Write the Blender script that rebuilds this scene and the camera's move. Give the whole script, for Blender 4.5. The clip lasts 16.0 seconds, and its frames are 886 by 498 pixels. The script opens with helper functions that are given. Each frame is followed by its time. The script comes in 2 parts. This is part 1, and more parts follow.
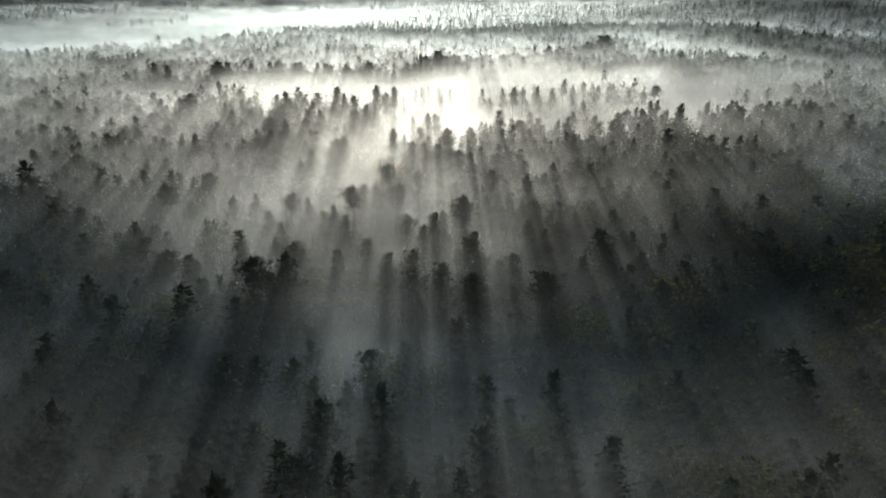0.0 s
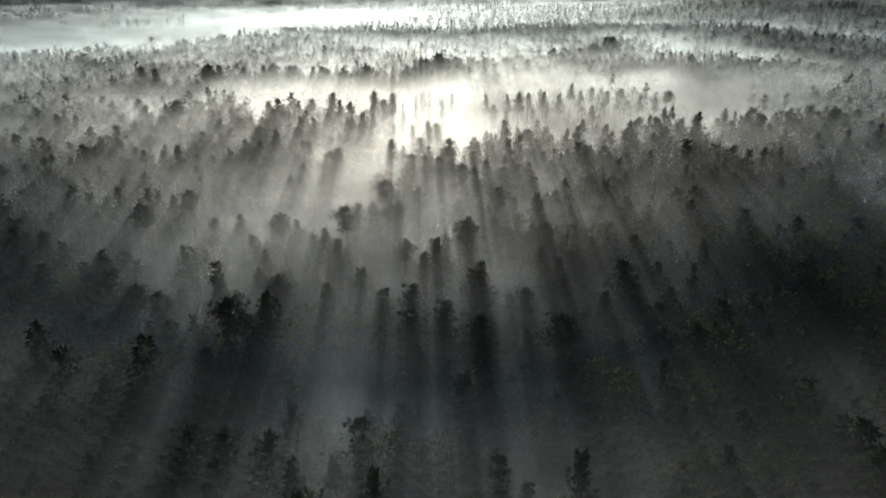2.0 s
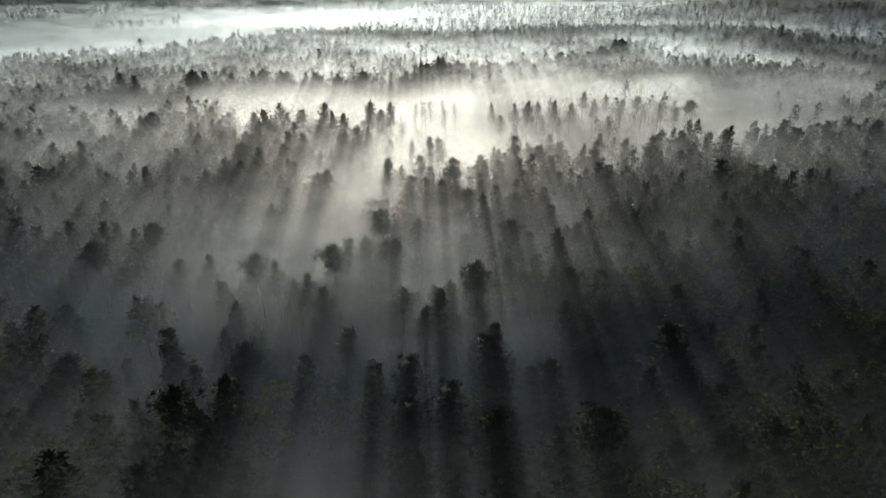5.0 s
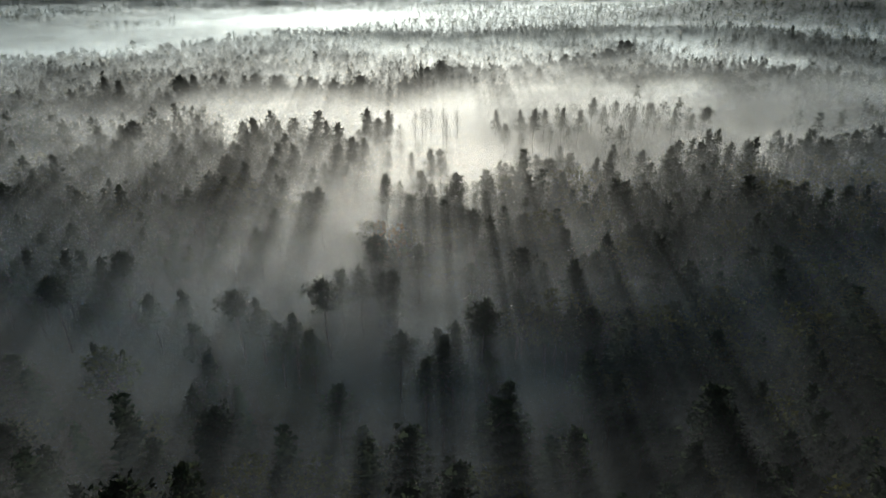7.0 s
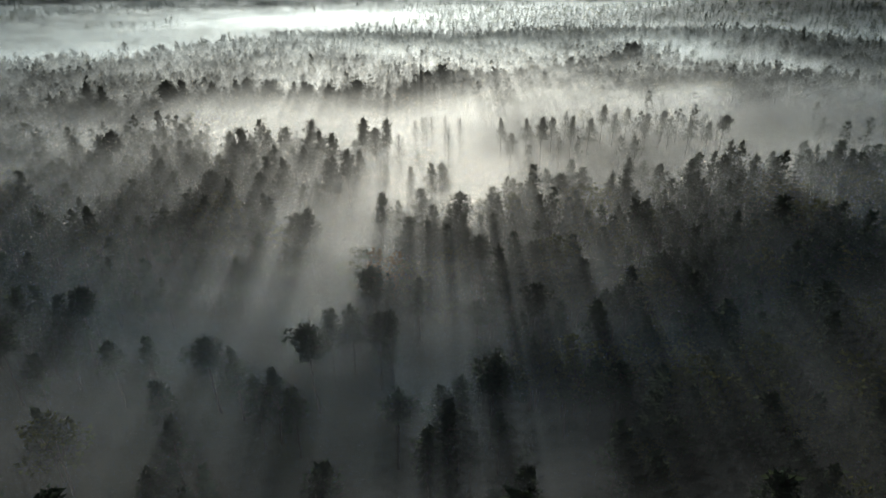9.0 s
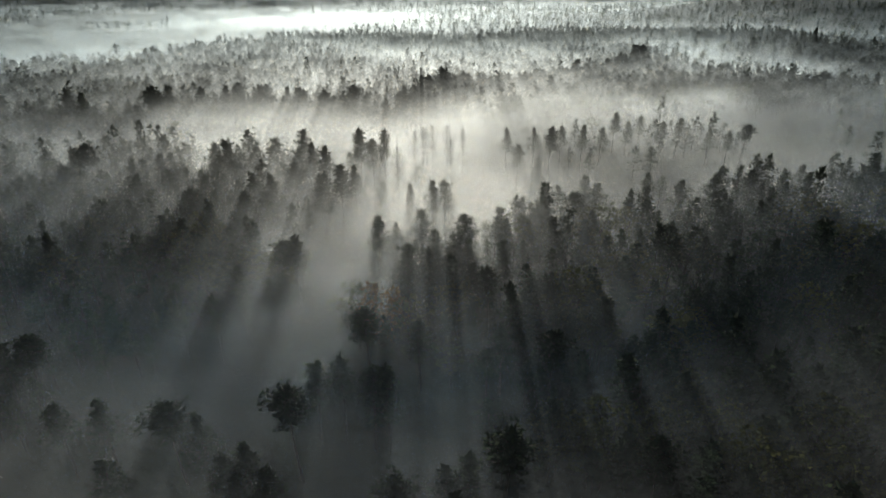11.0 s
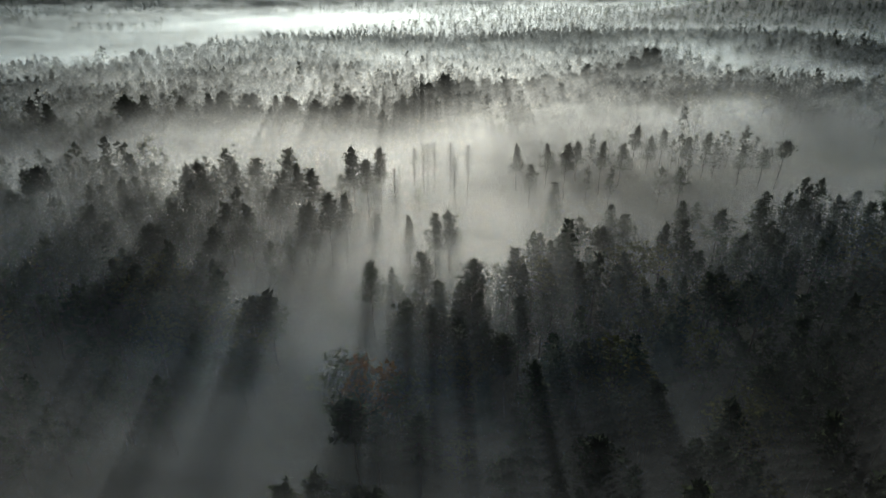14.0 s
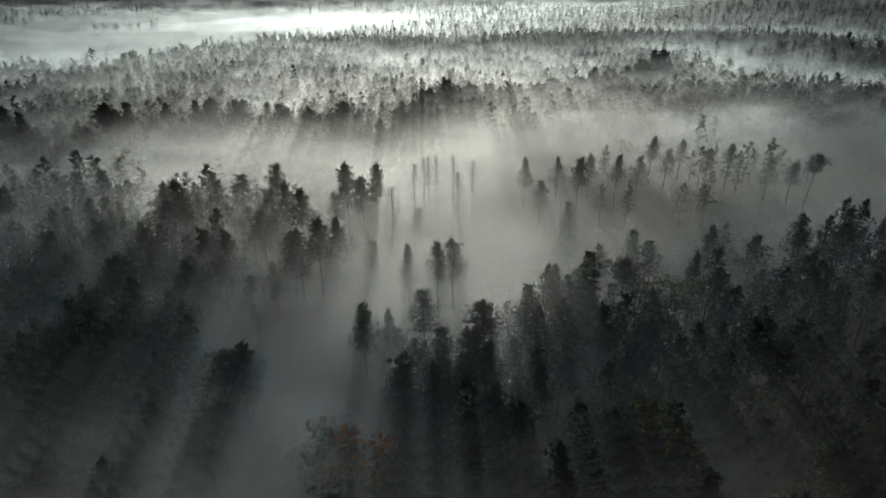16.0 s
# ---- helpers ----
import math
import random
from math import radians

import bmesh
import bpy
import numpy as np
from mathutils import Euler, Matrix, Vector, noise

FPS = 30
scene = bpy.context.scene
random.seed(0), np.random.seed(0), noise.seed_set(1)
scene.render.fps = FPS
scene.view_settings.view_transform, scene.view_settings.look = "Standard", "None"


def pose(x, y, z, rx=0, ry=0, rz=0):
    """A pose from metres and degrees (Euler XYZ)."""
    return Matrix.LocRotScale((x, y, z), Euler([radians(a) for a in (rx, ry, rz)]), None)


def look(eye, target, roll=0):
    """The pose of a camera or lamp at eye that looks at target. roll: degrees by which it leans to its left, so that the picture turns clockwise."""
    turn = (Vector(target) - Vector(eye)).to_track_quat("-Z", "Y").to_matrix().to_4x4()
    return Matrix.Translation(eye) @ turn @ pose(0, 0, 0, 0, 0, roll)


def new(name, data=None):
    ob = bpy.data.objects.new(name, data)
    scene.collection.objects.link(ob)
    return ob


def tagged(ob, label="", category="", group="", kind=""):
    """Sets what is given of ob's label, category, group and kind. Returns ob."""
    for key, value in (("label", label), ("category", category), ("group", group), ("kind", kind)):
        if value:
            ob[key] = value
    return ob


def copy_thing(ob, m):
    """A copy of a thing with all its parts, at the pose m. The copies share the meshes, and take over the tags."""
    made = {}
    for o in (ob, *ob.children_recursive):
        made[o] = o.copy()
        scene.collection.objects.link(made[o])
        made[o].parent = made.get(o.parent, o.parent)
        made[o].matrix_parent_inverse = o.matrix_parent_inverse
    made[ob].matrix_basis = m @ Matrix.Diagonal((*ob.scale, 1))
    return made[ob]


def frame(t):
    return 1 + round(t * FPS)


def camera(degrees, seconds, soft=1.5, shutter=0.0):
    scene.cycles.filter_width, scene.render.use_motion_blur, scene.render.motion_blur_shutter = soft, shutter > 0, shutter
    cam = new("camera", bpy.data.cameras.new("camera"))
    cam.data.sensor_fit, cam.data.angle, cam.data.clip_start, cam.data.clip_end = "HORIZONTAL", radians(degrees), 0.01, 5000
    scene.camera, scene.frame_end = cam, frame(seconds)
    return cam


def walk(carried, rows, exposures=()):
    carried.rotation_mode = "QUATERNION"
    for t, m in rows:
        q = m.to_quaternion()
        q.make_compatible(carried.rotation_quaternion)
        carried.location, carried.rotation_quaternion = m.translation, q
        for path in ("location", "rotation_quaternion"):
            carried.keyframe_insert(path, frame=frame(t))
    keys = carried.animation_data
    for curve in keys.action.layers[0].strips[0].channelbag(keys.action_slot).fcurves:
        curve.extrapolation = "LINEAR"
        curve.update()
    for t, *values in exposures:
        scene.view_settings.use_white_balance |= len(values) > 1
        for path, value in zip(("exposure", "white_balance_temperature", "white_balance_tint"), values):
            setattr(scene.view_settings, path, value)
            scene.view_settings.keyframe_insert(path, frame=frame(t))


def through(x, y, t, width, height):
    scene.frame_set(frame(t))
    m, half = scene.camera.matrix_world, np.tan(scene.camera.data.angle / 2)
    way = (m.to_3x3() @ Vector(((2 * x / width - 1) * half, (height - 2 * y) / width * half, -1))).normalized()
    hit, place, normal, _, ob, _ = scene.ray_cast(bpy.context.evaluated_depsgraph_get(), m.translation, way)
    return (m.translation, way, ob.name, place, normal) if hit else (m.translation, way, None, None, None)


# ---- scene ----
# The camera flies level and straight over the woods, tilted down.
cam = camera(75.7, 16.0, soft=1.6)
SPEED, HEIGHT = 10.9, 85.0
walk(cam, [(t, pose(0, SPEED * t, HEIGHT, 90 - 24.8, 0, -2.27)) for t in (0, 2, 4, 6, 8, 10, 12, 14, 16)],
     exposures=[(0, -0.72), (8, -0.85), (16, -0.98)])

# ---- light: a low sun ahead, beyond the woods, and a clear morning sky ----
SUN_UP, SUN_SIDE = 13.0, 0.3          # degrees over the horizon, degrees clockwise from +y
world = bpy.data.worlds.new("sky")
scene.world = world
world.use_nodes = True
sky = world.node_tree.nodes.new("ShaderNodeTexSky")
sky.sky_type, sky.sun_disc = "NISHITA", False
sky.dust_density, sky.ozone_density = 1.1, 1.5
sky.sun_elevation, sky.sun_rotation = radians(SUN_UP), radians(SUN_SIDE)
back = world.node_tree.nodes["Background"]
back.inputs["Strength"].default_value = 0.05
world.node_tree.links.new(sky.outputs[0], back.inputs["Color"])
sun = new("sun", bpy.data.lights.new("sun", "SUN"))
sun.data.energy, sun.data.angle, sun.data.color = 5.0, radians(0.6), (0.975, 0.965, 0.885)
far = Vector((math.sin(radians(SUN_SIDE)) * math.cos(radians(SUN_UP)), math.cos(radians(SUN_SIDE)) * math.cos(radians(SUN_UP)), math.sin(radians(SUN_UP))))
sun.matrix_world = look(far * 400 + Vector((0, 300, 0)), (0, 300, 0))
scene.cycles.transparent_max_bounces = 128


# ---- materials ----
def material(name):
    m = bpy.data.materials.new(name)
    m.use_nodes = True
    t = m.node_tree
    t.nodes.clear()
    return m, t, t.nodes.new("ShaderNodeOutputMaterial")


def node(t, kind, **inputs):
    n = t.nodes.new("ShaderNode" + kind)
    for key, value in inputs.items():
        s = n.inputs[key.replace("_", " ")]
        if isinstance(value, bpy.types.NodeSocket):
            t.links.new(value, s)
        else:
            s.default_value = value
    return n


def maths(t, op, a, b=0.0, clamp=False):
    n = t.nodes.new("ShaderNodeMath")
    n.operation, n.use_clamp = op, clamp
    for s, v in zip(n.inputs, (a, b)):
        if isinstance(v, bpy.types.NodeSocket):
            t.links.new(v, s)
        else:
            s.default_value = v
    return n.outputs[0]


def ramp(t, fac, stops):
    n = t.nodes.new("ShaderNodeValToRGB")
    while len(n.color_ramp.elements) < len(stops):
        n.color_ramp.elements.new(0.5)
    for e, (at, c) in zip(n.color_ramp.elements, stops):
        e.position, e.color = at, (*c, 1)
    t.links.new(fac, n.inputs[0])
    return n.outputs[0]


def leaf_material(name, dark, mid, light, through=0.08):
    """Foliage: every spray its own shade, some light passing through."""
    m, t, out = material(name)
    geo = t.nodes.new("ShaderNodeNewGeometry")
    info = t.nodes.new("ShaderNodeObjectInfo")
    grain = node(t, "TexNoise", Vector=geo.outputs["Position"], Scale=0.35, Detail=3.0)
    mix = maths(t, "MULTIPLY_ADD", geo.outputs["Random Per Island"], 0.3)
    t.nodes[-1].inputs[2].default_value = 0.0
    shade = maths(t, "ADD", mix, maths(t, "MULTIPLY", grain.outputs[0], 0.4))
    shade = maths(t, "ADD", shade, maths(t, "MULTIPLY", info.outputs["Random"], 0.2))
    col = ramp(t, shade, [(0.2, dark), (0.5, mid), (0.85, light)])
    # needles stand to all sides: the tuft as a whole shades like a rounded form, not like flat leaves
    up = t.nodes.new("ShaderNodeVectorMath")
    up.operation = "ADD"
    t.links.new(geo.outputs["Normal"], up.inputs[0])
    up.inputs[1].default_value = (0.0, 0.0, 1.4)
    even = t.nodes.new("ShaderNodeVectorMath")
    even.operation = "NORMALIZE"
    t.links.new(up.outputs[0], even.inputs[0])
    d = node(t, "BsdfPrincipled", Base_Color=col, Roughness=0.75, Normal=even.outputs[0])
    d.inputs["Specular IOR Level"].default_value = 0.05
    tr = node(t, "BsdfTranslucent", Color=col, Normal=even.outputs[0])
    ms = t.nodes.new("ShaderNodeMixShader")
    ms.inputs[0].default_value = through
    t.links.new(d.outputs[0], ms.inputs[1])
    t.links.new(tr.outputs[0], ms.inputs[2])
    t.links.new(ms.outputs[0], out.inputs[0])
    return m


def bark_material(name, dark, light):
    m, t, out = material(name)
    geo = t.nodes.new("ShaderNodeNewGeometry")
    scaled = node(t, "Mapping", Vector=geo.outputs["Position"], Scale=(5, 5, 1.2))
    n = node(t, "TexNoise", Vector=scaled.outputs[0], Scale=1.0, Detail=5.0, Roughness=0.65)
    col = ramp(t, n.outputs[0], [(0.35, dark), (0.7, light)])
    b = node(t, "Bump", Height=n.outputs[0], Strength=0.6, Distance=0.05)
    p = node(t, "BsdfPrincipled", Base_Color=col, Roughness=0.9, Normal=b.outputs[0])
    t.links.new(p.outputs[0], out.inputs[0])
    return m


PINE = leaf_material("pine_needles", (0.022, 0.036, 0.016), (0.045, 0.07, 0.026), (0.09, 0.11, 0.035))
SPRUCE = leaf_material("spruce_needles", (0.016, 0.03, 0.016), (0.03, 0.055, 0.024), (0.055, 0.085, 0.03))
LEAVES = leaf_material("birch_leaves", (0.05, 0.065, 0.015), (0.11, 0.12, 0.025), (0.2, 0.17, 0.035), 0.3)
AUTUMN = leaf_material("autumn_leaves", (0.2, 0.09, 0.02), (0.38, 0.17, 0.03), (0.5, 0.27, 0.05), 0.45)
BARK = bark_material("pine_bark", (0.05, 0.035, 0.025), (0.16, 0.1, 0.065))
DEAD = bark_material("dead_wood", (0.08, 0.075, 0.07), (0.2, 0.185, 0.17))


def ground_material():
    m, t, out = material("forest_floor")
    geo = t.nodes.new("ShaderNodeNewGeometry")
    big = node(t, "TexNoise", Vector=geo.outputs["Position"], Scale=0.03, Detail=6.0)
    small = node(t, "TexNoise", Vector=geo.outputs["Position"], Scale=0.9, Detail=6.0, Roughness=0.7)
    f = maths(t, "ADD", maths(t, "MULTIPLY", big.outputs[0], 0.6), maths(t, "MULTIPLY", small.outputs[0], 0.4))
    col = ramp(t, f, [(0.3, (0.02, 0.024, 0.01)), (0.5, (0.045, 0.05, 0.02)), (0.7, (0.09, 0.075, 0.035))])
    b = node(t, "Bump", Height=small.outputs[0], Strength=0.8, Distance=0.4)
    p = node(t, "BsdfPrincipled", Base_Color=col, Roughness=0.95, Normal=b.outputs[0])
    t.links.new(p.outputs[0], out.inputs[0])
    return m


# ---- the lie of the land ----
def smooth(a, b, x):
    s = np.clip((x - a) / (b - a), 0, 1)
    return s * s * (3 - 2 * s)


def waves(x, y, size, seed):
    """A smooth field about -1 to 1."""
    r = np.random.RandomState(seed)
    total = 0.0
    for _ in range(7):
        a, k, p = r.uniform(0, 6.283), r.uniform(0.6, 1.6) * 6.283 / size, r.uniform(0, 6.283)
        total = total + np.sin((x * np.cos(a) + y * np.sin(a)) * k + p)
    return total / 3.2


def hill(x, y, cx, cy, rx, ry, h, turn=0.0):
    c, s = math.cos(radians(turn)), math.sin(radians(turn))
    u, v = (x - cx) * c + (y - cy) * s, -(x - cx) * s + (y - cy) * c
    return h * np.exp(-((u / rx) ** 2 + (v / ry) ** 2))


def lowland(y):
    """The land without its knolls: it rises gently away from the start."""
    return np.interp(y, (150, 400), (-11.0, 0.0))


def land(x, y):
    z = lowland(y) + (1.6 * waves(x, y, 150, 3) + 0.7 * waves(x, y, 60, 4)) * smooth(2200, 900, y) + 5 * waves(x, y, 700, 9) * smooth(400, 900, y)
    z = z + hill(x, y, 1050, 1750, 420, 380, 60) + hill(x, y, 1900, 2700, 700, 600, 120) + hill(x, y, -1300, 3000, 1300, 420, 120)
    return z + hill(x, y, 150, 3300, 900, 420, 105) + hill(x, y, 470, 850, 90, 150, 9) - 6 * lake(x, y)


def lake(x, y):
    """The wide hollow full of mist."""
    return np.clip(hill(x, y, -590, 1130, 290, 330, 2.2) + hill(x, y, -440, 1700, 400, 400, 2.2), 0, 1) * (1 - np.clip(hill(x, y, -640, 1490, 90, 35, 2.5), 0, 1))


CLEARINGS = [(-30, 265, 25, 36, 0), (-82, 196, 36, 16, -10), (-55, 225, 18, 20, 0), (46, 383, 36, 38, 0), (18, 338, 14, 34, 0), (10, 415, 16, 26, 0),
             (28, 458, 28, 28, 0), (-92, 440, 72, 26, -8), (-75, 575, 60, 26, 0), (330, 770, 52, 200, 6), (680, 1050, 170, 210, 0), (150, 500, 60, 22, 15)]
# open too, but with little mist of their own
HEATHS = [(150, 470, 95, 36, 5), (62, 345, 46, 30, 0), (130, 372, 60, 22, 5), (210, 388, 60, 28, 5), (245, 470, 80, 42, 0), (-150, 430, 70, 27, 5), (-72, 405, 34, 17, 0)]


def open_ground(x, y):
    """1 in the clearings, 0 in the closed wood."""
    c = lake(x, y)
    for cx, cy, rx, ry, turn in CLEARINGS + HEATHS:
        c = c + hill(x, y, cx, cy, rx, ry, 1.5, turn)
    return np.clip(c + 0.18 * waves(x, y, 30, 12), 0, 1)


def sheet(name, xs, ys, heights):
    gx, gy = np.meshgrid(xs, ys)
    v = np.stack([gx, gy, heights(gx, gy)], -1).reshape(-1, 3)
    nx = len(xs)
    i = (np.arange(len(ys) - 1)[:, None] * nx + np.arange(nx - 1)).ravel()
    return v, np.stack([i, i + 1, i + nx + 1, i + nx], -1)


def mesh_of(name, v, f, mat):
    me = bpy.data.meshes.new(name)
    me.vertices.add(len(v))
    me.vertices.foreach_set("co", np.asarray(v, np.float32).ravel())
    n = f.shape[1]
    me.loops.add(f.size)
    me.loops.foreach_set("vertex_index", f.ravel().astype(np.int32))
    me.polygons.add(len(f))
    me.polygons.foreach_set("loop_start", np.arange(0, f.size, n, dtype=np.int32))
    me.update(calc_edges=True)
    me.materials.append(mat)
    return me


def stretch(lo, hi, n, power=2.2):
    """Grid lines, close together in the middle and wide apart at the ends."""
    u = np.linspace(-1, 1, n)
    return np.where(u < 0, -lo, hi) * 0 + np.where(u < 0, lo, hi) * np.abs(u) ** power


ground_me = mesh_of("ground", *sheet("ground", stretch(-4500, 4500, 161), 300 + stretch(-1200, 4600, 161), land), ground_material())
ground = tagged(new("ground", ground_me), "mossy brown forest floor rolling away to far hills", "ground", kind="structure")
for p in ground_me.polygons:
    p.use_smooth = True


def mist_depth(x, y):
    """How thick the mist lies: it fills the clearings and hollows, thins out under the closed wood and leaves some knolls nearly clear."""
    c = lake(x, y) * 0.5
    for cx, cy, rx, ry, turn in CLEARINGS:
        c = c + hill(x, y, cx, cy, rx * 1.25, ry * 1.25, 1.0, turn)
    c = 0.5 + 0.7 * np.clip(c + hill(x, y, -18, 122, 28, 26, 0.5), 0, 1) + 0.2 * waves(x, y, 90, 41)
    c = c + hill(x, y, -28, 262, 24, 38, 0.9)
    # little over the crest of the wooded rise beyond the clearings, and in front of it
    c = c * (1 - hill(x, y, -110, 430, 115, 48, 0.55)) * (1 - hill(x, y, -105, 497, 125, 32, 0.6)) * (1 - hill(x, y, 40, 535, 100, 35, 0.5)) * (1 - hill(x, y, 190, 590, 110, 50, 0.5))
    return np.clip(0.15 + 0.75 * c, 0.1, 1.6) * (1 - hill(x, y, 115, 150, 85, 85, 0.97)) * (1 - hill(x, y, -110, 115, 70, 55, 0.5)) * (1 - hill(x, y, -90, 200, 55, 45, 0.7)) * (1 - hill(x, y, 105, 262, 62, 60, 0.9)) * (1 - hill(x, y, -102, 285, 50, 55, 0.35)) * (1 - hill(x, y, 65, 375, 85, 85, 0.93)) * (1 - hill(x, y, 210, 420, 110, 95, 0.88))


def mist_material():
    """Mist: most light passes, the rest goes on about its way or is spread to all sides."""
    m, t, out = material("mist")
    geo = t.nodes.new("ShaderNodeNewGeometry")
    flat = node(t, "Mapping", Vector=geo.outputs["Position"], Scale=(1, 1, 2.2))
    wide = node(t, "TexNoise", Vector=flat.outputs[0], Scale=0.016, Detail=2.0)
    fine = node(t, "TexNoise", Vector=flat.outputs[0], Scale=0.06, Detail=4.0, Roughness=0.6)
    f = maths(t, "ADD", maths(t, "MULTIPLY", wide.outputs[0], 0.55), maths(t, "MULTIPLY", fine.outputs[0], 0.45))
    where = node(t, "MapRange", Value=f, From_Min=0.38, From_Max=0.62, To_Min=0.35, To_Max=1.65)
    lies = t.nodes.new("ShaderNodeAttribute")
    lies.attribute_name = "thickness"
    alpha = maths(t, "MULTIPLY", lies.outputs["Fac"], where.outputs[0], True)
    # warm light nearby and the blue of distance, put into the mist's colour by y
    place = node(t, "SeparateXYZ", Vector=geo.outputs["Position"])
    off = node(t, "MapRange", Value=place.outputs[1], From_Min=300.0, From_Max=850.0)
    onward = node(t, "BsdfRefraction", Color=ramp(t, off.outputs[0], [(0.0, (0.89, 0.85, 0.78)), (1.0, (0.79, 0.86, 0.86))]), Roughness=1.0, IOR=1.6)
    # the blue of skylight in the shade is tinted into this share
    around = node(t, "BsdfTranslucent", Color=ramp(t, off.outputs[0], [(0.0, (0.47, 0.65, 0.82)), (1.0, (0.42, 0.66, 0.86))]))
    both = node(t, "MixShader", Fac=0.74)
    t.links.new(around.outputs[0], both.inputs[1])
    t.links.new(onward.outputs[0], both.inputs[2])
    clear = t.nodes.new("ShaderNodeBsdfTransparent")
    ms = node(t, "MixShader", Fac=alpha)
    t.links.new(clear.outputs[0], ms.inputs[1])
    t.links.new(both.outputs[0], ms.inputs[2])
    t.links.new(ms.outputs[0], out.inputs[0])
    return m


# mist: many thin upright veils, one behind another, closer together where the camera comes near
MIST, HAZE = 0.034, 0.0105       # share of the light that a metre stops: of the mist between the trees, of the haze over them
vs, fs, thick, at, y = [], [], [], 0, 62.0
while y < 3600:
    gap = max(2.7, 0.012 * y) if y < 500 else 0.03 * y
    gx, gz = np.meshgrid(np.linspace(-0.95 * y - 120, 0.95 * y + 120, 61), np.linspace(-8, 34, 10))
    gy = y + 0.3 * gap * waves(gx, gz * 3, 2.5 * gap + 60, int(y))
    vs.append(np.stack([gx, gy, gz + lowland(gy) + 0.9 * (land(gx, gy) - lowland(gy)) * smooth(500, 900, gy)], -1).reshape(-1, 3))
    i = (np.arange(9)[:, None] * 61 + np.arange(60)).ravel()
    fs.append(np.stack([i, i + 1, i + 62, i + 61], -1) + at)
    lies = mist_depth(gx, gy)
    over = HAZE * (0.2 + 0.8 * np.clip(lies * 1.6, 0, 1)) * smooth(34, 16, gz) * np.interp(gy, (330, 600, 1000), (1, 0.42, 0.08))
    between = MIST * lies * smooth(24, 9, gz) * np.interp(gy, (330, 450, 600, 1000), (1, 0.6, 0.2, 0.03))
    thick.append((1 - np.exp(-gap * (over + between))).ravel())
    at += gx.size
    y += gap
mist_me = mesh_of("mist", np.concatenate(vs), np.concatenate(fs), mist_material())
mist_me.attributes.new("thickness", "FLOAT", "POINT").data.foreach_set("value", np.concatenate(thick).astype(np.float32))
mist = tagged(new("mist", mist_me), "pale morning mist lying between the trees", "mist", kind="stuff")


# ---- trees ----
def tube(points, radii, sides=5):
    """A tapered limb along points: vertices and triangles."""
    points, v, f = np.asarray(points, float), [], []
    for i, (p, r) in enumerate(zip(points, radii)):
        d = points[min(i + 1, len(points) - 1)] - points[max(i - 1, 0)]
        d = d / (np.linalg.norm(d) + 1e-9)
        a = np.cross(d, (0.3, 0.9, 0.1) if abs(d[2]) > 0.5 else (0, 0, 1))
        a = a / np.linalg.norm(a)
        b = np.cross(d, a)
        for s in range(sides):
            w = 6.2832 * s / sides
            v.append(p + r * (a * math.cos(w) + b * math.sin(w)))
        if i:
            o = (i - 1) * sides
            for s in range(sides):
                n = (s + 1) % sides
                f += [(o + s, o + n, o + sides + n), (o + s, o + sides + n, o + sides + s)]
    return np.array(v), np.array(f)


def joined(pieces):
    vs, fs, at = [], [], 0
    for v, f in pieces:
        vs.append(v), fs.append(f + at)
        at += len(v)
    return np.concatenate(vs), np.concatenate(fs)


def spray(r, at, along, size, count):
    """A tuft of needles or leaves: thin triangles that point outwards, about along."""
    pieces = []
    for _ in range(count):
        d = np.asarray(along) + r.normal(0, 0.55, 3)
        d /= np.linalg.norm(d)
        side = np.cross(d, r.normal(0, 1, 3))
        side /= np.linalg.norm(side) + 1e-9
        s = size * r.uniform(0.7, 1.3)
        p = np.asarray(at) + r.normal(0, 0.22 * size, 3)
        pieces.append((np.array([p - side * s * 0.42, p + side * s * 0.42, p + d * s]), np.array([[0, 1, 2]])))
    return pieces


def foliage(r, centres, radii, flat, size, count):
    """Clumps of small sprays round the centres, count to each: ragged, with gaps between the clumps."""
    c = np.repeat(np.asarray(centres), count, 0)
    n = len(c)
    d = r.normal(0, 1, (n, 3))
    d /= np.linalg.norm(d, axis=1)[:, None]
    p = c + d * (np.repeat(np.asarray(radii), count) * r.uniform(0.15, 1.0, n) ** 0.6)[:, None] * (1, 1, flat)
    d = d + r.normal(0, 0.5, (n, 3))
    d /= np.linalg.norm(d, axis=1)[:, None]
    side = np.cross(d, r.normal(0, 1, (n, 3)))
    side /= np.linalg.norm(side, axis=1)[:, None]
    s = size * r.uniform(0.65, 1.3, n)[:, None]
    v = np.stack([p - side * s * 0.45, p + side * s * 0.45, p + d * s], 1).reshape(-1, 3)
    return v, np.arange(3 * n).reshape(-1, 3)


def crown_shape(q, seed, umbrella):
    """How far the limbs reach at the height q of the crown: broad and rounded, or tapering on younger pines."""
    if umbrella:
        return math.sin(3.14 * (0.22 + 0.72 * q))
    if seed % 3 == 0:
        return (1.0 - q) ** 0.9 * 1.05 + 0.05
    return min(1.0, 0.7 + 1.2 * q) * (1 - q) ** 0.6 * 1.12 + 0.05


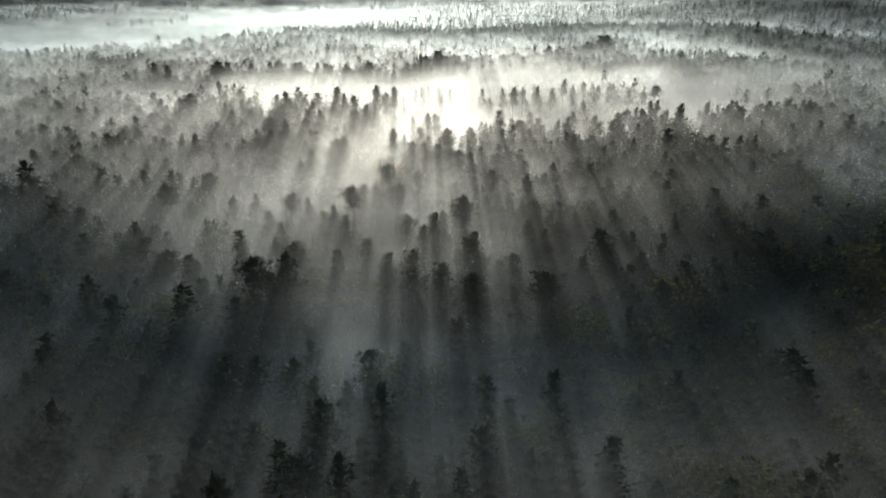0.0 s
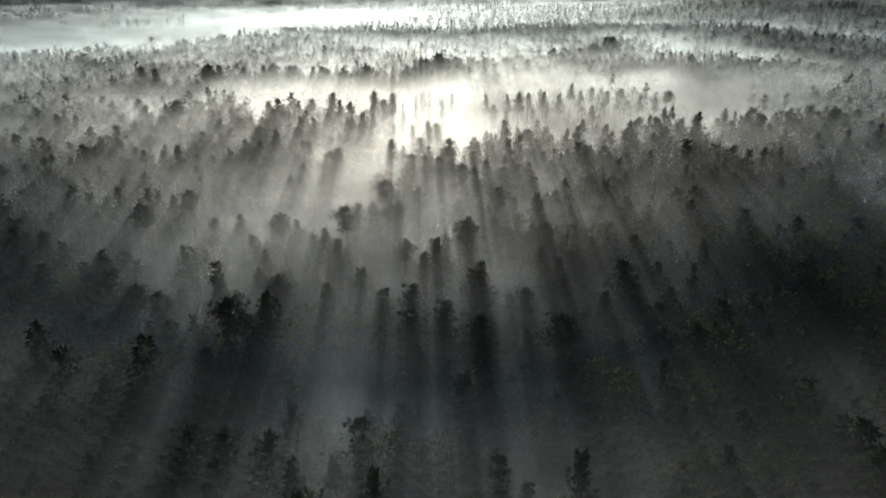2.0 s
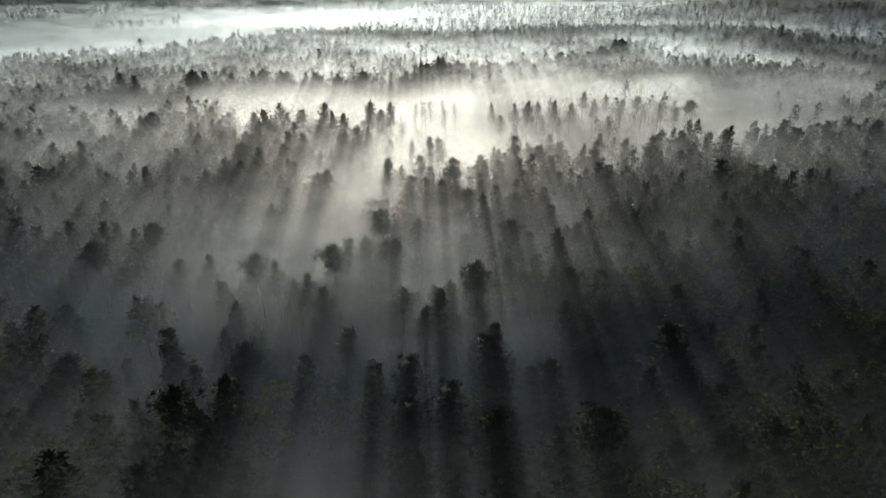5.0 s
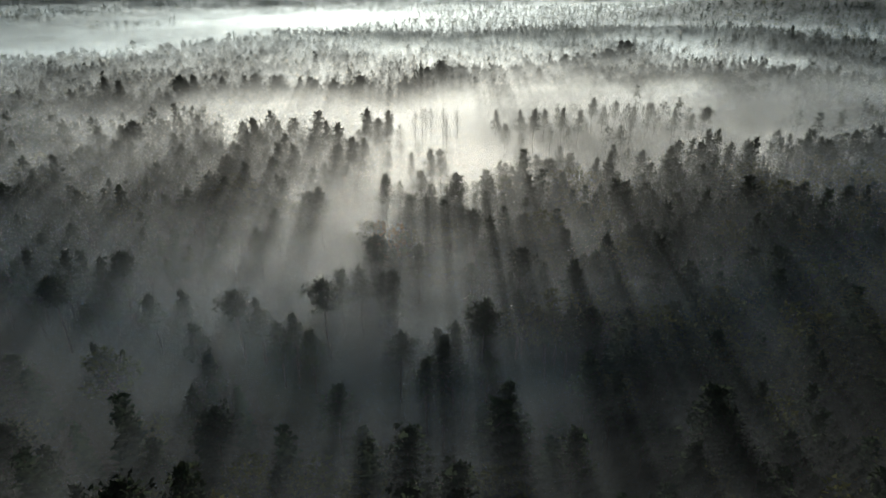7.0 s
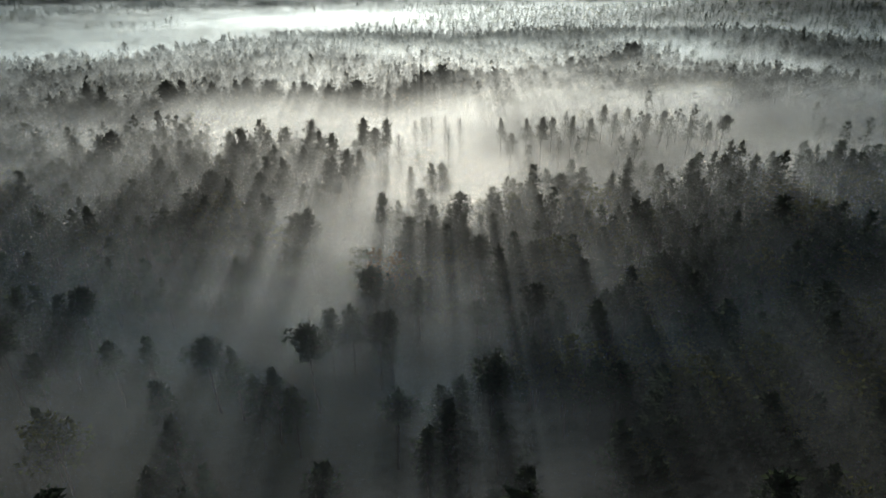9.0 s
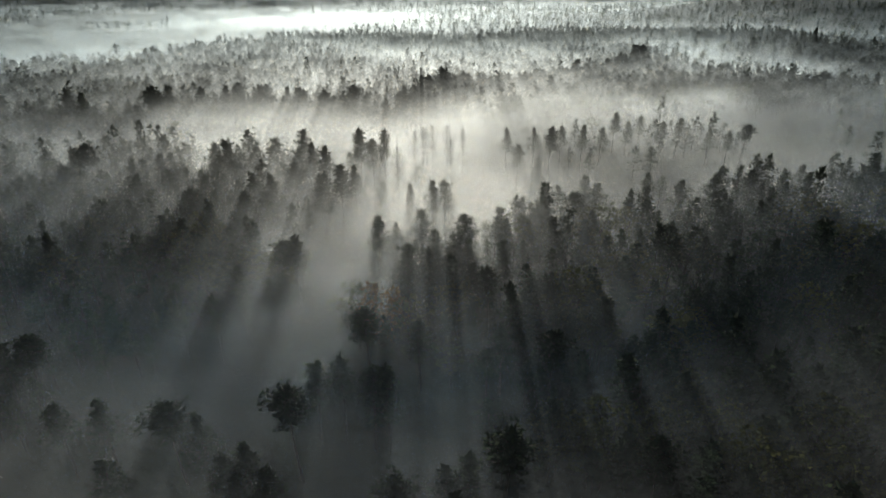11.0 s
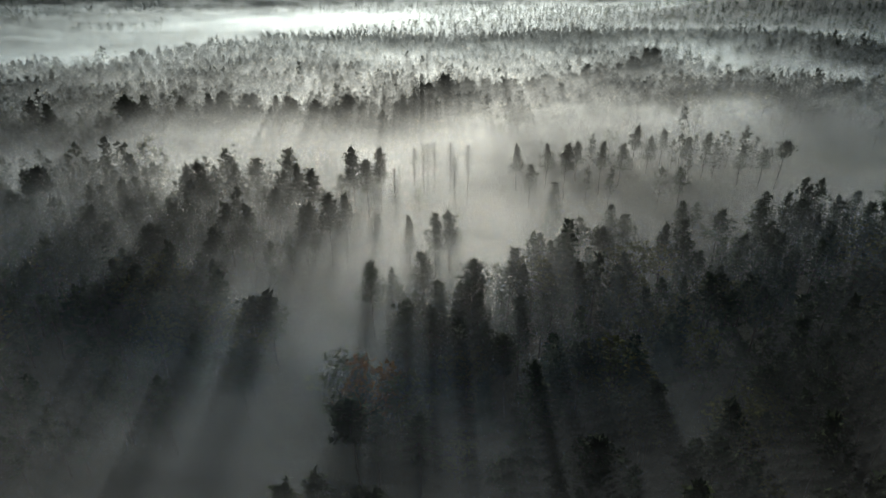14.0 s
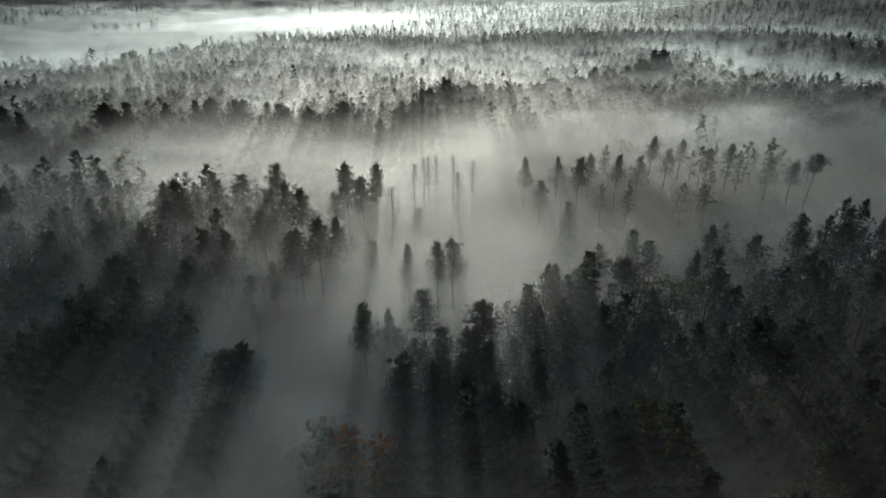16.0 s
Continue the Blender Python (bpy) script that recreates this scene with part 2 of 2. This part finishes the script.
def make_pine(seed, height, detail, umbrella=False):
    """Bare lower stem, uneven limbs with clumps of needles along them; an old one keeps only a broad top."""
    r = np.random.RandomState(seed)
    lean = r.normal(0, 0.015, 2)
    zs = np.linspace(0, height, 6)
    bend = r.normal(0, 0.1, (6, 2)).cumsum(0)
    stem = np.c_[lean[0] * zs + bend[:, 0] - bend[0, 0], lean[1] * zs + bend[:, 1] - bend[0, 1], zs]
    wood = [tube(stem, np.linspace(0.2, 0.035, 6) * height / 20, 5)] if detail > 1 else [tube(stem[[0, -1]], [0.2, 0.04], 3)]
    base = r.uniform(0.6, 0.68) if umbrella else r.uniform(0.38, 0.54)
    limbs = {3: 34, 2: 24, 1: 15, 0: 7}[detail]
    wide = height * (r.uniform(0.17, 0.23) if detail > 1 else r.uniform(0.18, 0.23))
    base = base if detail > 1 else base - 0.14
    centres, radii = [], []
    for i in range(limbs):
        q = (i + r.uniform(0.0, 0.9)) / limbs
        u = base + (0.98 - base) * q
        reach = wide * crown_shape(q, seed, umbrella) * r.uniform(0.45, 1.2)
        w = i * 2.4 + r.uniform(-0.6, 0.6)
        root = np.array([np.interp(u * height, zs, stem[:, 0]), np.interp(u * height, zs, stem[:, 1]), u * height])
        out = np.array([math.cos(w), math.sin(w), r.uniform(-0.1, 0.3) + 0.4 * q])
        tip = root + out * reach
        if detail == 3 or (detail == 2 and i % 8 == 0):
            wood.append(tube([root, (root + tip) / 2 - (0, 0, 0.08 * reach), tip], [0.07, 0.05, 0.02], 3))
        for g in ((0.3, 0.72) if detail > 1 else (0.6,)):
            centres.append(root + (tip - root) * g + r.normal(0, 0.15, 3))
            radii.append((0.25 + 0.3 * reach) * (1.0 if detail > 1 else 1.35))
    size, count = {3: (0.62, 13), 2: (0.9, 6), 1: (1.6, 4), 0: (2.6, 3)}[detail]
    leaf = [foliage(r, centres, radii, 0.55, size, count)] + spray(r, stem[-1] - (0, 0, 0.6), (0, 0, 1.5), 1.5, 4 if detail > 1 else 3)
    return joined(wood), joined(leaf)


def make_spruce(seed, height, detail):
    """A narrow cone of drooping boughs, tier over tier."""
    r = np.random.RandomState(seed)
    zs = np.linspace(0, height, 5 if detail > 1 else 2)
    stem = np.c_[0 * zs, 0 * zs, zs]
    wood, leaf = [tube(stem, np.linspace(0.2, 0.02, len(zs)) * height / 20, 5 if detail > 1 else 3)], []
    tiers = {3: 20, 2: 12, 1: 7, 0: 4}[detail]
    wide = height * r.uniform(0.11, 0.15) * (1.0 if detail > 1 else 1.25)
    for i in range(tiers):
        u = 0.16 + 0.82 * i / (tiers - 1)
        boughs = {3: 7, 2: 5, 1: 4, 0: 3}[detail]
        for b in range(boughs):
            w = 6.2832 * (b + r.uniform(-0.3, 0.3)) / boughs + i * 1.3
            reach = (wide * (1 - u) ** 0.75 * 1.15 + 0.25) * r.uniform(0.65, 1.25)
            out = np.array([math.cos(w), math.sin(w), -0.35 + 0.5 * u])
            root = np.array([0, 0, u * height + r.normal(0, 0.15)])
            side = np.array([-math.sin(w), math.cos(w), 0]) * (0.34 * reach + 0.12)
            mid, tip = root + out * reach * 0.55, root + out * reach
            drop = np.array([0, 0, 0.3 * reach + 0.1])
            leaf.append((np.array([root, mid - side - drop * 0.6, tip, mid + side - drop * 0.6, mid + (0, 0, 0.06 * reach)]), np.array([[0, 1, 4], [1, 2, 4], [2, 3, 4], [3, 0, 4]])))
            if detail == 3:
                leaf += spray(r, tip, out, 0.6, 2)
    leaf += spray(r, (0, 0, height - 0.5), (0, 0, 1), 0.9, 3)
    return joined(wood), joined(leaf)


def make_broadleaf(seed, height, detail):
    """A round, lumpy crown on a forked stem."""
    r = np.random.RandomState(seed)
    fork = 0.42 * height
    wood, centres = [tube([(0, 0, 0), (0.1, 0, fork * 0.6), (0, 0.1, fork)], [0.2, 0.16, 0.12], 5 if detail > 1 else 3)], []
    radii = []
    lobes = {3: 13, 2: 10, 1: 7, 0: 5}[detail]
    for i in range(lobes):
        w, q = i * 2.4 + r.uniform(-0.3, 0.3), (i + 0.5) / lobes
        reach = height * 0.2 * math.sin(3.14 * (0.2 + 0.65 * q)) * r.uniform(0.7, 1.15)
        c = np.array([math.cos(w) * reach, math.sin(w) * reach, height * (0.45 + 0.5 * q)])
        if detail > 1:
            wood.append(tube([(0, 0.1, fork), c * (0.5, 0.5, 0.5) + (0, 0, fork * 0.5), c], [0.09, 0.06, 0.02], 3))
        centres.append(c)
        radii.append(height * 0.1 * r.uniform(0.75, 1.3))
    size, count = {3: (0.6, 42), 2: (0.95, 16), 1: (1.5, 7), 0: (2.8, 4)}[detail]
    return joined(wood), foliage(r, centres, radii, 0.8, size, count)


KINDS = {"pine_tree": (make_pine, PINE, 22.0), "spruce_tree": (make_spruce, SPRUCE, 21.0), "birch_tree": (make_broadleaf, LEAVES, 15.0)}


def forest(name, kind, places, detail, label):
    """Many trees, joined: a stand too thick to count."""
    make, leaf_mat, tall = KINDS[kind]
    forms = [make(100 * detail + i, tall, detail) for i in range(6)]
    for part_name, which, mat in (("trunks", 0, BARK), ("crowns", 1, leaf_mat)):
        vs, fs, at = [], [], 0
        for k, form in enumerate(forms):
            v, f = form[which]
            mine = places[k::6]
            if not len(mine):
                continue
            a, s = mine[:, 3], mine[:, 4] / tall
            c, n = np.cos(a)[:, None], np.sin(a)[:, None]
            w = mine[:, 5][:, None]
            x = (v[:, 0] * c - v[:, 1] * n) * s[:, None] * w + mine[:, 0:1]
            y = (v[:, 0] * n + v[:, 1] * c) * s[:, None] * w + mine[:, 1:2]
            z = v[:, 2] * s[:, None] + mine[:, 2:3]
            vs.append(np.stack([x, y, z], -1).reshape(-1, 3))
            fs.append((f[None] + (np.arange(len(mine)) * len(v))[:, None, None]).reshape(-1, 3) + at)
            at += len(mine) * len(v)
        ob = new(name + "_" + part_name, mesh_of(name, np.concatenate(vs), np.concatenate(fs), mat))
        tagged(ob, label, "woods", kind="stuff")


def part(name, form, mat, parent):
    ob = new(name, mesh_of(name, *form, mat))
    ob.parent = parent
    return ob


def tree(name, form, leaf_mat, label, category, bark=None):
    """One tree: an empty at its foot with stem and crown."""
    foot = tagged(new(name), label, category, "trees of the wood")
    foot.empty_display_size = 0.5
    part("trunk", form[0], bark or BARK, foot)
    if leaf_mat:
        part("crown", form[1], leaf_mat, foot)
    return foot


def make_snag(seed, height):
    """A dead stem with short bare branches."""
    r = np.random.RandomState(seed)
    zs = np.linspace(0, height, 7)
    stem = np.c_[r.normal(0, 0.07, 7).cumsum(), r.normal(0, 0.07, 7).cumsum(), zs]
    wood, twigs = [tube(stem, np.linspace(0.17, 0.05, 7), 5)], []
    for i in range(46):
        u = 1 - 0.55 * (i / 46) ** 1.4
        w, reach = i * 2.4 + r.uniform(-0.4, 0.4), r.uniform(0.9, 2.5) * (0.3 + min(1.0, (1 - u) * 3.5))
        root = np.array([np.interp(u * height, zs, stem[:, 0]), np.interp(u * height, zs, stem[:, 1]), u * height])
        out = np.array([math.cos(w), math.sin(w), r.uniform(0.3, 1.3)])
        tip = root + out * reach
        twigs.append(tube([root, root + out * reach * 0.5 + (0, 0, -0.05), tip], [0.09, 0.07, 0.045], 3))
        for _ in range(2):
            b = root + out * reach * r.uniform(0.4, 0.9)
            twigs.append(tube([b, b + r.normal(0, 0.35, 3) + out * 0.3], [0.06, 0.04], 3))
    return joined(wood), joined(twigs)


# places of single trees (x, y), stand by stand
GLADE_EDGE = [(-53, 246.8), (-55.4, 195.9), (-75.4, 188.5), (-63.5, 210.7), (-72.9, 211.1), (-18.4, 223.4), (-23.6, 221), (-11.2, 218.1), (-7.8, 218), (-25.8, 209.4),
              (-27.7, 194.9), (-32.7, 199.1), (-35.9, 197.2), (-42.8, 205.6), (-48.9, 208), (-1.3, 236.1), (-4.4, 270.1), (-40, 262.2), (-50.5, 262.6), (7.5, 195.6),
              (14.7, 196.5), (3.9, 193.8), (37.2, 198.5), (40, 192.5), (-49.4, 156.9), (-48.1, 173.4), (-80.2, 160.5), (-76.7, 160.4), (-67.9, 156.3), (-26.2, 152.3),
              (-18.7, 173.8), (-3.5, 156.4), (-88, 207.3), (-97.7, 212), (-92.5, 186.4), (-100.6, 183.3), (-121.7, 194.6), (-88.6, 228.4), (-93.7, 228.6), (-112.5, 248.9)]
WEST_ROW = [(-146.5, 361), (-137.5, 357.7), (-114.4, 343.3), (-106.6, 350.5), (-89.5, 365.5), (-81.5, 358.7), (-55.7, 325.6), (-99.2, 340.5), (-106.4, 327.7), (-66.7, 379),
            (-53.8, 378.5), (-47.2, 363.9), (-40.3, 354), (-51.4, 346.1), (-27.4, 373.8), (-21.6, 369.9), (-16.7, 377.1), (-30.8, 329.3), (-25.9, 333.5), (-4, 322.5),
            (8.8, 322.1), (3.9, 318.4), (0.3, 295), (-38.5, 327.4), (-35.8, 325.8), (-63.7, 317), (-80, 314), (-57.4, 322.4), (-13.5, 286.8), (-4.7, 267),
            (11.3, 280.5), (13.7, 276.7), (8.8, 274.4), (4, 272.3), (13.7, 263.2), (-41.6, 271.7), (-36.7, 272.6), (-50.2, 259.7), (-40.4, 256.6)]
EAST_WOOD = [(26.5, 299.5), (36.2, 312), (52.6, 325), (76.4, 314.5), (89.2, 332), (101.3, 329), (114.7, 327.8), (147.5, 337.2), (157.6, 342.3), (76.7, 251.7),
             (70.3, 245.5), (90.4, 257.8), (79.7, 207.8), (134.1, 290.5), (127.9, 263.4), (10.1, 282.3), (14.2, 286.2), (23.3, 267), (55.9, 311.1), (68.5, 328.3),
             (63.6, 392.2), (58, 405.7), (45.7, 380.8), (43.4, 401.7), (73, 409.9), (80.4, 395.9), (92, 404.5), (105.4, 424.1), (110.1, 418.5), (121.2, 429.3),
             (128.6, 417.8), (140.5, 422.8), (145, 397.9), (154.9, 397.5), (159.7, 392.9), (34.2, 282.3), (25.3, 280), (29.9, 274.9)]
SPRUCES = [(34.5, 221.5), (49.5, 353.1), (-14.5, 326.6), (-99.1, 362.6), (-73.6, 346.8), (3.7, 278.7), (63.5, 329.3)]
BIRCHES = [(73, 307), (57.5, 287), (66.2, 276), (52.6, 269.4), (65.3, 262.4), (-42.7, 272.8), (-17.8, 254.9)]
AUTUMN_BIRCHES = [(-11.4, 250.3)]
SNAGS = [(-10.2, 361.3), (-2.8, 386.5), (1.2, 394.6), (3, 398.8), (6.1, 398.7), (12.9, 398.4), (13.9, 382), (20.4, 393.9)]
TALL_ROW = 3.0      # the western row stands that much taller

FORMS = {
    "pine_tree": [tree("pine_tree", make_pine(40 + i, 20.0, 3, i == 7), PINE, "tall dark green pine with bare stem in mist", "tree") for i in range(8)],
    "spruce_tree": [tree("spruce_tree", make_spruce(60 + i, 20.0, 3), SPRUCE, "slim dark green spruce with drooping boughs in mist", "tree") for i in range(5)],
    "birch_tree": [tree("birch_tree", make_broadleaf(80 + i, 16.0, 3), LEAVES, "round olive-green birch among the conifers", "tree") for i in range(5)],
    "autumn_tree": [tree("birch_tree", make_broadleaf(90, 16.0, 3), AUTUMN, "birch with orange autumn leaves above the mist", "tree")],
    "dead_tree": [],
}
for i in range(4):
    form = make_snag(70 + i, 24.0)
    snag = tree("dead_tree", form, None, "bare grey dead tree standing in bright mist", "tree", DEAD)
    part("branches", form[1], DEAD, snag)
    FORMS["dead_tree"].append(snag)
used = set()
rt = np.random.RandomState(11)


def plant(kind, x, y, tall):
    """Set one tree of that kind and height on the land; the first of each form is moved there, the rest are copies."""
    forms = FORMS[kind]
    form = next((f for f in forms if f.name not in used), forms[rt.randint(len(forms))])
    size = tall / {"birch_tree": 16.0, "autumn_tree": 16.0, "dead_tree": 24.0}.get(kind, 20.0)
    wide = size * rt.uniform(0.95, 1.25)
    m = pose(x, y, float(land(x, y)) - 0.2, 0, 0, rt.uniform(0, 360)) @ Matrix.Diagonal((wide, wide, size, 1))
    if form.name in used:
        copy_thing(form, m)
    else:
        used.add(form.name)
        form.matrix_basis = m


def crown_height(x, y, more=0.0):
    """How tall a tree must be for its top to stand level with its neighbours'."""
    return float(lowland(y) + 20.0 + more - land(x, y)) + rt.normal(0, 0.6)


PLACED = []
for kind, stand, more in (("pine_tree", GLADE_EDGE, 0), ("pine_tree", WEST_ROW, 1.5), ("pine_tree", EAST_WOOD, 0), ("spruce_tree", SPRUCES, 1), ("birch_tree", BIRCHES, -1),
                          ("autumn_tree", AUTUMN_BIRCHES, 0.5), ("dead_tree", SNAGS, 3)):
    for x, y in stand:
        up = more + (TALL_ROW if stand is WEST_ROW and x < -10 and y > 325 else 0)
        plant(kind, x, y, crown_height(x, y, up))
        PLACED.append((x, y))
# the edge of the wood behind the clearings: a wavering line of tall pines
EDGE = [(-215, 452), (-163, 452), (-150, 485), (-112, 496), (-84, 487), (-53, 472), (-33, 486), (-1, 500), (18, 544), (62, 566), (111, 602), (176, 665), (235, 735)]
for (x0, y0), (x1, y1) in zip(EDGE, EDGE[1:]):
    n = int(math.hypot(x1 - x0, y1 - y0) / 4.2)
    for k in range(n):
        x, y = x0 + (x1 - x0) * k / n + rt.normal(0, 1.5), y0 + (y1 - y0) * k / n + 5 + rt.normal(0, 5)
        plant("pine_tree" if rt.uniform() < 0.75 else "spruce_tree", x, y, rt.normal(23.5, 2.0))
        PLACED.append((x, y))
PLACED = np.array(PLACED)

r = np.random.RandomState(5)


def scatter(x0, x1, y0, y1, gap, keep):
    """Jittered places on a grid, thinned by keep(x, y)."""
    gx, gy = np.meshgrid(np.arange(x0, x1, gap), np.arange(y0, y1, gap))
    x, y = gx.ravel() + r.uniform(-0.5, 0.5, gx.size) * gap, gy.ravel() + r.uniform(-0.5, 0.5, gx.size) * gap
    ok = r.uniform(0, 1, x.size) < keep(x, y)
    x, y = x[ok], y[ok]
    return np.stack([x, y, land(x, y) - 0.3, r.uniform(0, 6.28, x.size), r.normal(1, 0.15, x.size), r.uniform(0.95, 1.3, x.size)], -1)


def wedge(x, y, spare):
    """Within the strip of land that can come into view."""
    return (np.abs(x - 0.04 * y) < 0.82 * y + spare)


def thinned(x, y):
    """1 where only few, lower trees stand round the clearings."""
    return np.clip(hill(x, y, -18, 345, 36, 62, 1.5) + hill(x, y, -25, 205, 46, 36, 1.3) + hill(x, y, -80, 245, 28, 35, 0.5) + hill(x, y, 90, 415, 70, 40, 1.0) + hill(x, y, -18, 128, 28, 24, 0.6), 0, 1)


def wood(x, y):
    """How thickly the wood stands."""
    closed = 0.35 + 0.6 * smooth(-0.5, 0.1, waves(x, y, 42, 17)) + 0.35 * smooth(430, 500, y)
    return (1 - 0.92 * thinned(x, y)) * np.where(open_ground(x, y) > 0.5, np.where(y > 560, 0.12, 0.02) * (lake(x, y) < 0.5), closed)


WORDS = {"pine_tree": "dark green pines standing close in mist", "spruce_tree": "dark pointed spruces standing close in mist", "birch_tree": "olive-green round-crowned birches among the conifers"}


def stands(y0, y1, gap, detail, spare, name):
    p = scatter(-0.95 * y1 - spare, 0.95 * y1 + spare, y0, y1, gap, lambda x, y: wood(x, y) * wedge(x, y, spare))
    if detail > 1:
        near = np.min(np.hypot(p[:, 0:1] - PLACED[:, 0], p[:, 1:2] - PLACED[:, 1]), 1)
        p = p[near > 4.5]
    mix = waves(p[:, 0], p[:, 1], 120, 31) + r.normal(0, 0.6, len(p)) + 0.7 * ((p[:, 0] > 30) & (p[:, 1] < 330)) + 0.45 * (p[:, 1] < 215)
    for kind, sel, most in (("pine_tree", mix < 0.8, 100), ("spruce_tree", (mix >= 0.8) & (mix < 1.2), 120), ("birch_tree", mix >= 1.2, 140)):
        q = p[sel].copy()
        q[:, 4] *= {"pine_tree": 19.3, "spruce_tree": 19.0, "birch_tree": 16.5}[kind] * (1 - 0.16 * thinned(q[:, 0], q[:, 1]))
        if detail == 2:
            # the trees nearest the flight are single things
            order = np.argsort(np.hypot(q[:, 0] * 1.3, q[:, 1] - 190))
            for x, y, z, a, tall, w in q[order[:most]]:
                plant(kind, x, y, tall)
            q = q[order[most:]]
        forest(name + "_" + kind.replace("_tree", "_wood"), kind, q, detail, WORDS[kind])


stands(40, 380, 6.0, 2, 60, "near")
stands(380, 620, 5.6, 1, 60, "middle")
stands(620, 1150, 8.0, 1, 60, "outer")
stands(1150, 3300, 23, 0, 60, "far")
